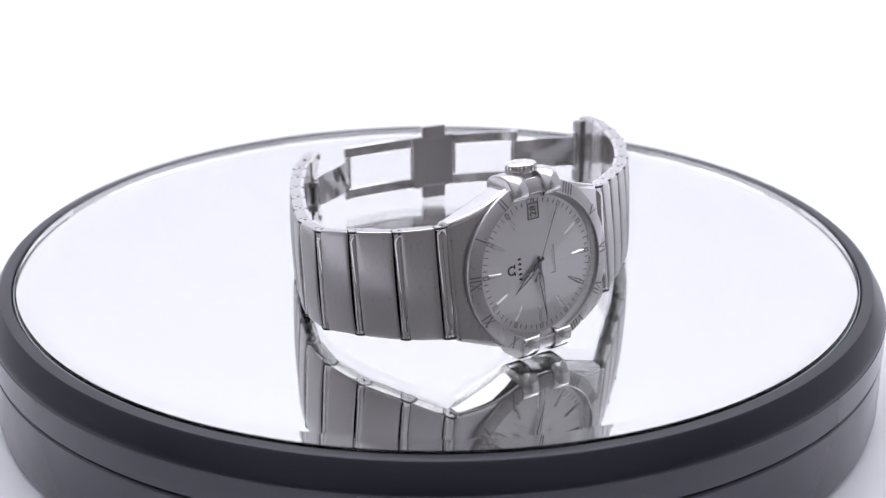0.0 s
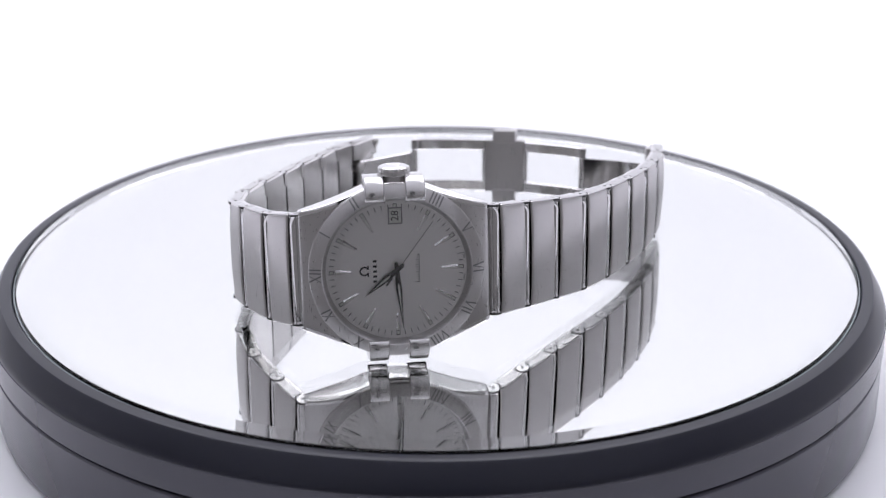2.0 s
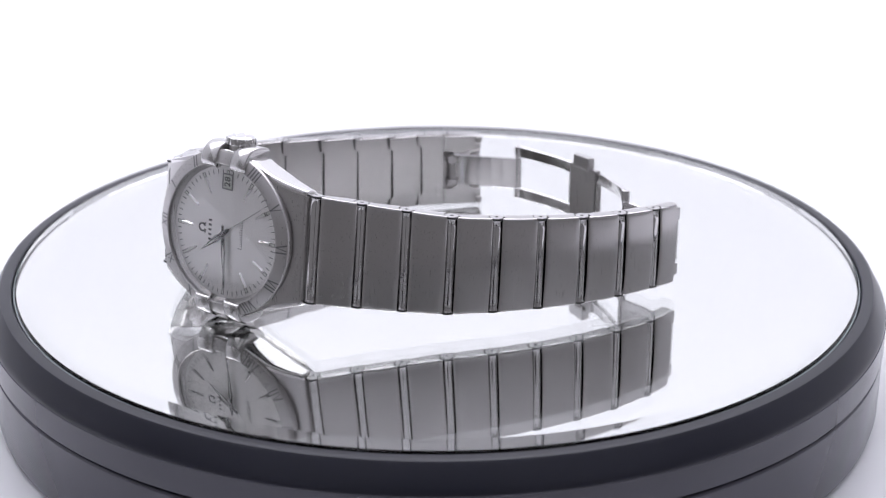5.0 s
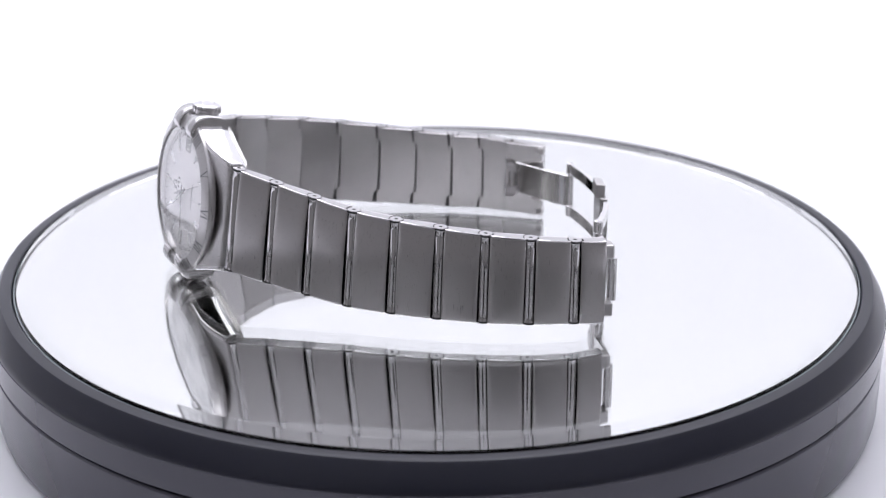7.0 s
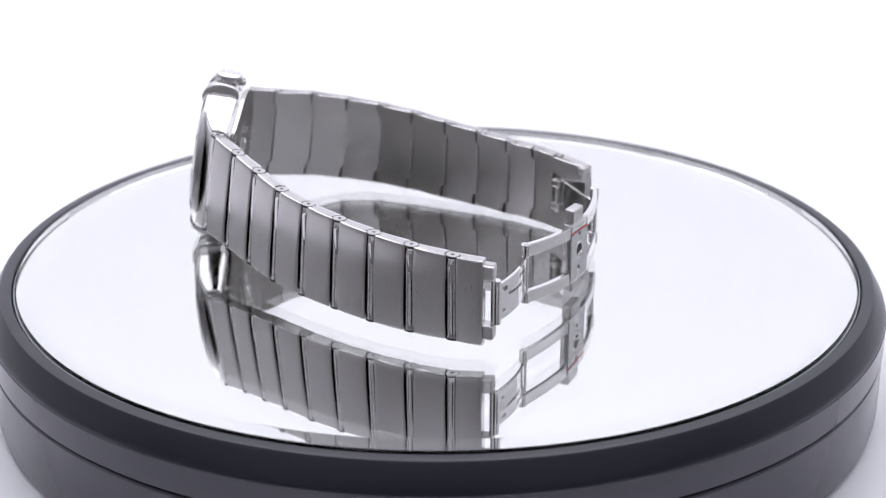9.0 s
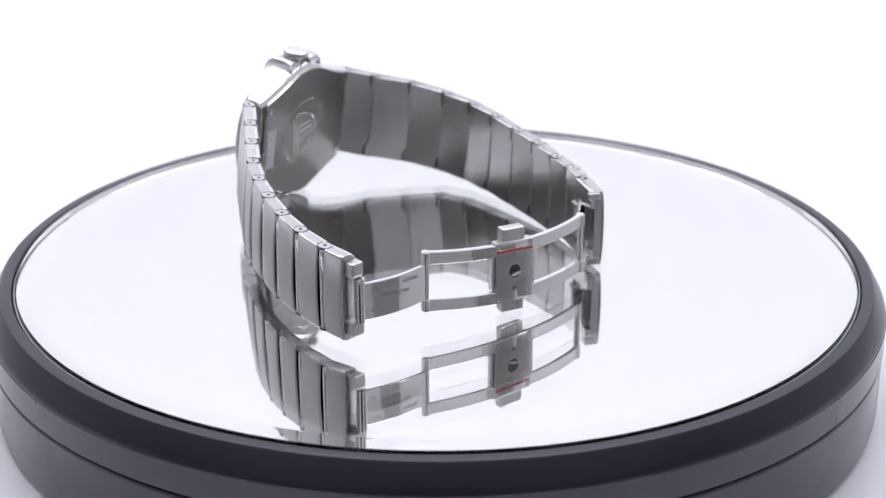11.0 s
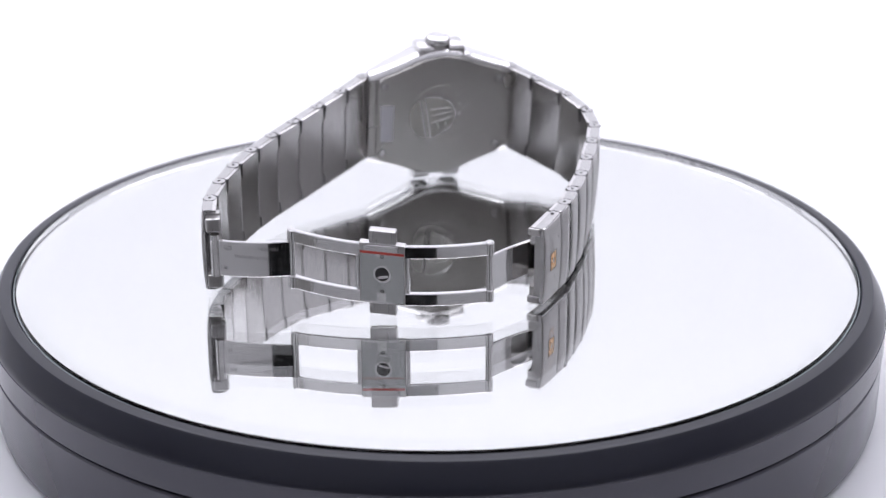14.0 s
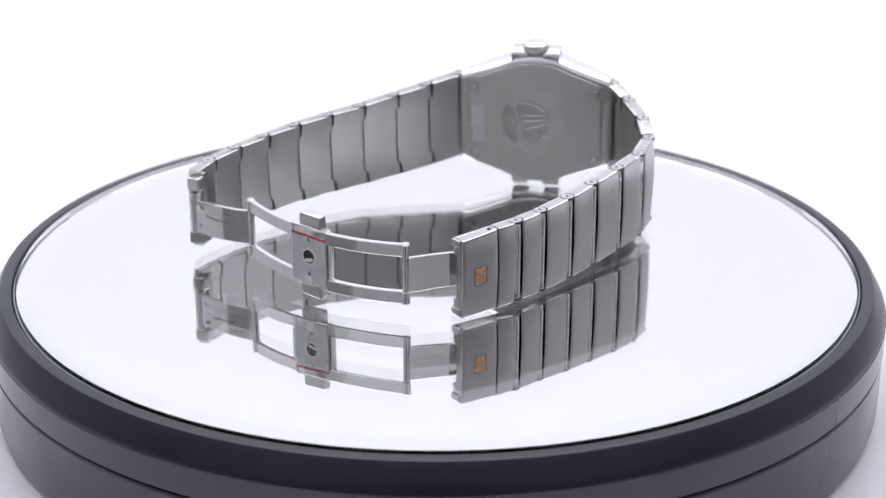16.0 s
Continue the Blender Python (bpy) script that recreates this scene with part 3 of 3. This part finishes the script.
def knuckle(parent, m, w):
    """The polished bar round a joint's pin, with the drilled pin heads at both ends."""
    bm = bmesh.new()
    lathe(bm, [(0, -w), (0.42, -w), (0.42, -w - 0.03), (1.36, -w - 0.03), (1.42, -w + 0.06), (1.42, -w + 0.5), (1.2, -w + 0.9), (1.34, -w + 2.2), (1.36, 0), (1.34, w - 2.2), (1.2, w - 0.9), (1.42, w - 0.5), (1.42, w - 0.06), (1.36, w + 0.03), (0.42, w + 0.03), (0.42, w), (0, w)], 28, "Y")
    bar = part("joint_bar", bm, JOINT, parent, "polished steel joint bar", W @ m, 35)
    for s in (0, 180):
        # Dark ring added round each bar end; its colour is the gap's shade.
        bm = bmesh.new()
        lathe(bm, [(1.3, w - 0.5), (1.54, w - 0.45), (1.54, w - 0.1), (1.3, w - 0.1)], 24, "Y", pose(0, 0, 0, s))
        part("gap_shade_ring", bm, DARK, bar, "dark ring standing for the gap's shade round the joint's end", W @ m, 30)
        bm = bmesh.new()
        lathe(bm, [(0, w + 0.045), (0.3, w + 0.045), (0.36, w + 0.02)], 14, "Y", pose(0, 0, 0, s))
        part("pin_head", bm, DARK, bar, "dark drilled pin head", W @ m, 20)


# The last slot is no steel: it colours the painted gap shade.
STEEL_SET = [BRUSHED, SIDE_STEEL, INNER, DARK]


def half_width(k):
    return 11.45 + (9.15 - 11.45) * k


for pins, name in ((PINS_A, "link"), (PINS_B, "link")):
    last = len(pins) - 1
    for i in range(last):
        m, length = joint_space(pins[i], pins[i + 1], (i + 0.5) / last)
        w0, w1 = half_width(i / last), half_width((i + 1) / last)
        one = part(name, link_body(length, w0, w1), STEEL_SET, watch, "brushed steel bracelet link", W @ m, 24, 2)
        knuckle(one, m, w0)

# last short link of the first half, with the hinge block of the folding clasp
TAIL_A, TAIL_B = Vector((69.5, 1.75, -66.4)), Vector((3.2, 3.0, -90.1))
m, length = joint_space(PINS_A[-1], TAIL_A)
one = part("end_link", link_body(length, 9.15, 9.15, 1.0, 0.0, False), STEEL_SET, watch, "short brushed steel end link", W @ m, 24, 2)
knuckle(one, m, 9.15)
mA = m
bm = bmesh.new()
for s in (-1, 1):
    box(bm, length - 0.6, length + 2.1, min(s * 4.9, s * 8.0), max(s * 4.9, s * 8.0), -2.6, 0.7, 0.45)
    lathe(bm, [(0, 0.02), (0.5, 0.02), (0.55, 0.06), (0.9, 0.06), (1.0, -0.2)], 16, "Y", pose(length + 0.9, s * 8.0, -1.0, 0 if s > 0 else 180))
box(bm, length - 1.8, length - 0.2, -8.4, 8.4, -2.4, 0.4, 0.2)
part("hinge_block", bm, SATIN, one, "steel hinge block", W @ m)

# second half: short link, then the plate with the gold emblem
m, length = joint_space(PINS_B[-1], TAIL_B)
one = part("link", link_body(5.6, 9.15, 9.15, 1.0, 0.0, False), STEEL_SET, watch, "narrow brushed steel bracelet link", W @ m, 24, 2)
knuckle(one, m, 9.15)
P0, P1 = 5.85, length
bm = link_body(P1 - P0, 9.1, 8.75, 0.0, 0.0, False, 4.9)
bm.transform(Matrix.Translation((P0, 0, 0)))
plate = part("clasp_plate", bm, STEEL_SET, watch, "brushed steel clasp plate with a gold emblem", W @ m, 24, 2)
mB = m
bm = bmesh.new()
lathe(bm, [(0, 0.0), (0.42, 0.0), (0.42, -0.2)], 16, "Y", pose(P0 + 1.3, 9.16, 0.0))
lathe(bm, [(0, 0.0), (0.42, 0.0), (0.42, -0.2)], 16, "Y", pose(P0 + 1.3, -9.16, 0.0, 180))
part("pin_hole", bm, DARK, plate, "dark pin hole", W @ m)
bm = bmesh.new()
xc = (P0 + P1) / 2 + 0.2
box(bm, xc - 1.5, xc + 1.5, -1.9, 1.9, 1.5, 1.90, 0.03)
emblem = part("emblem_inlay", bm, GOLD, plate, "rose gold inlaid emblem", W @ m, 0)
bm = bmesh.new()
for k in range(20):
    a = radians(30 + 300 * k / 19)
    box(bm, -0.18, 0.18, -0.16, 0.16, 1.88, 2.0, 0, Matrix.Translation((xc + 0.1 + 1.0 * math.cos(a), 1.05 * math.sin(a), 0)) @ Matrix.Rotation(a, 4, "Z"))
part("emblem_ring", bm, GOLD, emblem, "raised gold open ring", W @ m, 0)
bm = bmesh.new()
for x0, x1, y0, y1 in ((xc - 1.62, xc + 1.62, 1.9, 2.02), (xc - 1.62, xc + 1.62, -2.02, -1.9), (xc - 1.62, xc - 1.5, -1.9, 1.9), (xc + 1.5, xc + 1.62, -1.9, 1.9)):
    box(bm, x0, x1, y0, y1, 1.5, 1.93)
part("inlay_edge", bm, DARK, emblem, "dark recess round the inlay", W @ m, 0)
bm = bmesh.new()
for y0, y1 in ((7.0, 8.6), (-8.6, -7.0)):
    box(bm, P1 - 1.2, P1 + 0.35, y0, y1, -2.3, 0.5, 0.3)
for y in (2.9, -2.9):
    box(bm, P0 + 0.5, P0 + 3.1, y - 0.9, y + 0.9, -3.0, -0.8, 0.3)
lathe(bm, [(0, -4.2), (0.6, -4.2), (0.7, -4.1), (0.7, 4.1), (0.6, 4.2), (0, 4.2)], 20, "Y", pose(P0 + 1.8, 0, -2.1))
part("clasp_lug", bm, SATIN, plate, "steel lugs under the plate", W @ m)


# ---- folding clasp, standing upright: its space is the watch's, sheared ----
UP = Matrix.Identity(4)
UP[2][1], UP[2][3] = 0.147, -0.147 * 9.5
U = W @ UP

def sweep(path, y0, y1, thick, bevel=0.15):
    """A strip standing across the band: a plan path of (x, z) with height from y0 to y1 (numbers or pairs for its two ends)."""
    bm = bmesh.new()
    n = len(path)
    rows = []
    for i, (x, z) in enumerate(path):
        a, b = path[max(i - 1, 0)], path[min(i + 1, n - 1)]
        d = Vector((b[0] - a[0], 0, b[1] - a[1])).normalized()
        o = Vector((d.z, 0, -d.x)) * thick / 2
        k = i / (n - 1)
        lo = y0[0] + (y0[1] - y0[0]) * k if isinstance(y0, tuple) else y0
        hi = y1[0] + (y1[1] - y1[0]) * k if isinstance(y1, tuple) else y1
        c = Vector((x, 0, z))
        e = bevel / thick * 2
        ring = [(o, lo + bevel), (o * (1 - e), lo), (-o * (1 - e), lo), (-o, lo + bevel), (-o, hi - bevel), (-o * (1 - e), hi), (o * (1 - e), hi), (o, hi - bevel)]
        rows.append([bm.verts.new(c + q + Vector((0, y, 0))) for q, y in ring])
    for a, b in zip(rows, rows[1:]):
        for k in range(8):
            bm.faces.new((a[k], b[k], b[(k + 1) % 8], a[(k + 1) % 8]))
    bm.faces.new(rows[0])
    bm.faces.new(rows[-1][::-1])
    return bm


def bow(p, q, rise, n=16):
    """A plan arc from p to q that bulges away from the watch head by rise."""
    (x0, z0), (x1, z1) = p, q
    dx, dz = x1 - x0, z1 - z0
    L = math.hypot(dx, dz)
    nx, nz = dz / L, -dx / L
    if nx * ((x0 + x1) / 2 - INSIDE.x) + nz * ((z0 + z1) / 2 - INSIDE.z) < 0:
        nx, nz = -nx, -nz
    return [(x0 + dx * k / n + nx * rise * 4 * (k / n) * (1 - k / n), z0 + dz * k / n + nz * rise * 4 * (k / n) * (1 - k / n)) for k in range(n + 1)]


H1, H2 = (53.3, -73.8), (14.4, -90.2)       # the frame's two hinges in plan
FRAME = bow(H1, H2, 4.2, 32)
RAIL_ENDS = ((H1, 0), (H2, 1))


def rail(lows, highs):
    """A curved rail with a rounded eye at each end."""
    bm = sweep(FRAME, lows, highs, 1.1)
    for (x, z), k in RAIL_ENDS:
        y0, y1 = lows[k] - 0.02, highs[k] + 0.04
        lathe(bm, [(0, y0), (0.85, y0), (1.0, y0 + 0.15), (1.0, y1 - 0.15), (0.85, y1), (0.62, y1), (0.58, y1 - 0.1), (0, y1 - 0.1)], 24, "Y", pose(x, 0, z))
    return bm


part("clasp_rail", rail((6.5, 7.7), (9.15, 10.4)), POLISHED, watch, "polished curved clasp rail", U)
part("clasp_rail", rail((-3.9, -2.9), (-1.2, -0.2)), POLISHED, watch, "polished curved clasp rail", U)
for (x, z), y0, y1 in ((H1, -3.6, 9.3), (H2, -2.7, 10.55)):
    bm = bmesh.new()
    lathe(bm, [(0, y0), (0.6, y0), (0.7, y0 + 0.1), (0.7, y1 - 0.1), (0.6, y1), (0.4, y1), (0.35, y1 - 0.08), (0, y1 - 0.08)], 24, "Y", pose(x, 0, z))
    part("hinge_pin", bm, POLISHED, watch, "polished hinge pin", U, 35)
# the cross plate with push buttons, red line and hole
mid = FRAME[15]
nxt, prv = FRAME[17], FRAME[13]
d = Vector((nxt[0] - prv[0], 0, nxt[1] - prv[1])).normalized()
o = Vector((0, 1, 0)).cross(d)
if o.dot(Vector((mid[0], 0, mid[1])) - Vector((INSIDE.x, 0, INSIDE.z))) < 0:
    o = -o
PLATE = Matrix.Translation((mid[0] - 0.2, 3.4, mid[1])) @ Matrix((d, d.cross(o) * -1 if d.cross(o).y < 0 else d.cross(o), o)).transposed().to_4x4()
bm = bmesh.new()
box(bm, -4.9, 4.9, -6.7, 6.6, -1.3, 0.5, 0.2)
cross = part("cross_plate", bm, SATIN, watch, "brushed steel clasp centre plate", U @ PLATE)
bm = bmesh.new()
box(bm, -4.65, 4.65, -6.2, 5.0, 0.48, 0.62, 0.05)
part("protective_film", bm, FILM, cross, "grey protective film", U @ PLATE, 0)
bm = bmesh.new()
box(bm, -4.68, 4.68, 4.42, 4.95, 0.6, 0.66)
part("red_line", bm, RED, cross, "thin red line on the film", U @ PLATE, 0)
bm = bmesh.new()
lathe(bm, [(1.95, 0.66), (1.95, 0.6), (1.5, 0.6), (1.5, 0.66)], 32, close=True)
part("hole_rim", bm, POLISHED, cross, "steel rim of the hole", U @ PLATE)
bm = bmesh.new()
lathe(bm, [(0, 0.64), (1.55, 0.64), (1.55, 0.6)], 32)
part("hole", bm, DARK, cross, "dark latch hole", U @ PLATE)
bm = bmesh.new()
box(bm, -1.15, 1.15, -0.95, -0.35, 0.63, 0.72, 0.1, pose(0, 0, 0, 0, 0, 15))
part("latch", bm, POLISHED, cross, "small steel latch in the hole", U @ PLATE)
for y in (3.9, -3.9):
    bm = bmesh.new()
    lathe(bm, [(0.42, 0.62), (0.36, 0.70), (0.26, 0.70), (0.22, 0.63)], 18, m=pose(0, y, 0))
    part("rivet", bm, DARK, cross, "tiny rivet", U @ PLATE)
for s, far in ((1, 9.3), (-1, 9.45)):
    bm = bmesh.new()
    box(bm, -2.9, 2.9, min(s * 6.0, s * far), max(s * 6.0, s * far), -2.0, 0.2, 0.35)
    part("push_button", bm, SATIN, cross, "steel push button", U @ PLATE)
for s in (-1, 1):
    bm = bmesh.new()
    box(bm, s * 5.4 - 0.35, s * 5.4 + 0.35, -4.0, 4.2, -1.0, 0.2, 0.15)
    part("cross_bar", bm, POLISHED, cross, "polished cross bar", U @ PLATE)

# blades
EA = mA @ Vector((8.6, 0, -1.2))
blade_path = bow((EA.x, EA.z + 1.15), H1, 1.0, 14)
blade = part("clasp_blade", sweep(blade_path, (-2.5, -1.2), (5.4, 6.6), 0.8), POLISHED, watch, "polished folding clasp blade with engraved print", U)
bm = bmesh.new()
lathe(bm, [(0, -4.7), (1.05, -4.7), (1.05, 4.7), (0, 4.7)], 20, "Y", mA @ pose(8.6, 0, -1.2))
part("hinge_barrel", bm, POLISHED, blade, "polished hinge barrel")


def on_path(bm, path, start, y, lift):
    """Lays flat text along a plan path, `start` mm from its beginning."""
    for v in bm.verts:
        far, k = start + v.co.x, 0
        seg = lambda k: Vector((path[k + 1][0] - path[k][0], 0, path[k + 1][1] - path[k][1]))
        while k < len(path) - 2 and far > seg(k).length:
            far -= seg(k).length
            k += 1
        d_ = seg(k).normalized()
        o_ = d_.cross(Vector((0, 1, 0)))
        v.co = Vector((path[k][0], 0, path[k][1])) + d_ * far + Vector((0, y + v.co.y, 0)) + o_ * (lift + v.co.z)
    return bm


reach = sum(math.dist(p, q) for p, q in zip(blade_path, blade_path[1:]))
for text, size, x, y in (("STAINLESS STEEL", 0.95, 0.48, 2.6), ("1656/981", 1.2, 0.70, 4.7), ("GJB", 1.2, 0.18, 4.2), ("50", 0.95, 0.15, -0.4)):
    part("engraving", on_path(lettering(text, size, Matrix.Identity(4), 0.03), blade_path, reach * x, y, 0.42), ETCHED, blade, "engraved grey print", U, 0)
EB = mB @ Vector((P0 + 1.9, 0.6, -2.4))
part("clasp_blade", sweep(bow(H2, (EB.x, EB.z), -0.4, 12), (-0.6, -0.9), (7.3, 6.6), 0.8), POLISHED, watch, "polished folding clasp blade", U)


# ---- what moves ----
def motions():
    times = [0.5 * k for k in range(33)]
    turn = [(t, pose(0, 0, 0, 0, 0, SPIN * t)) for t in times]
    walk(watch, turn)
    walk(platter, turn)
    axes = W @ Matrix.Scale(1 / MM, 4)
    walk(seconds_pointer, [(t, axes @ Matrix.Rotation(radians(90 - 6 * (19.2 + t)), 4, "Z")) for t in times])


motions()
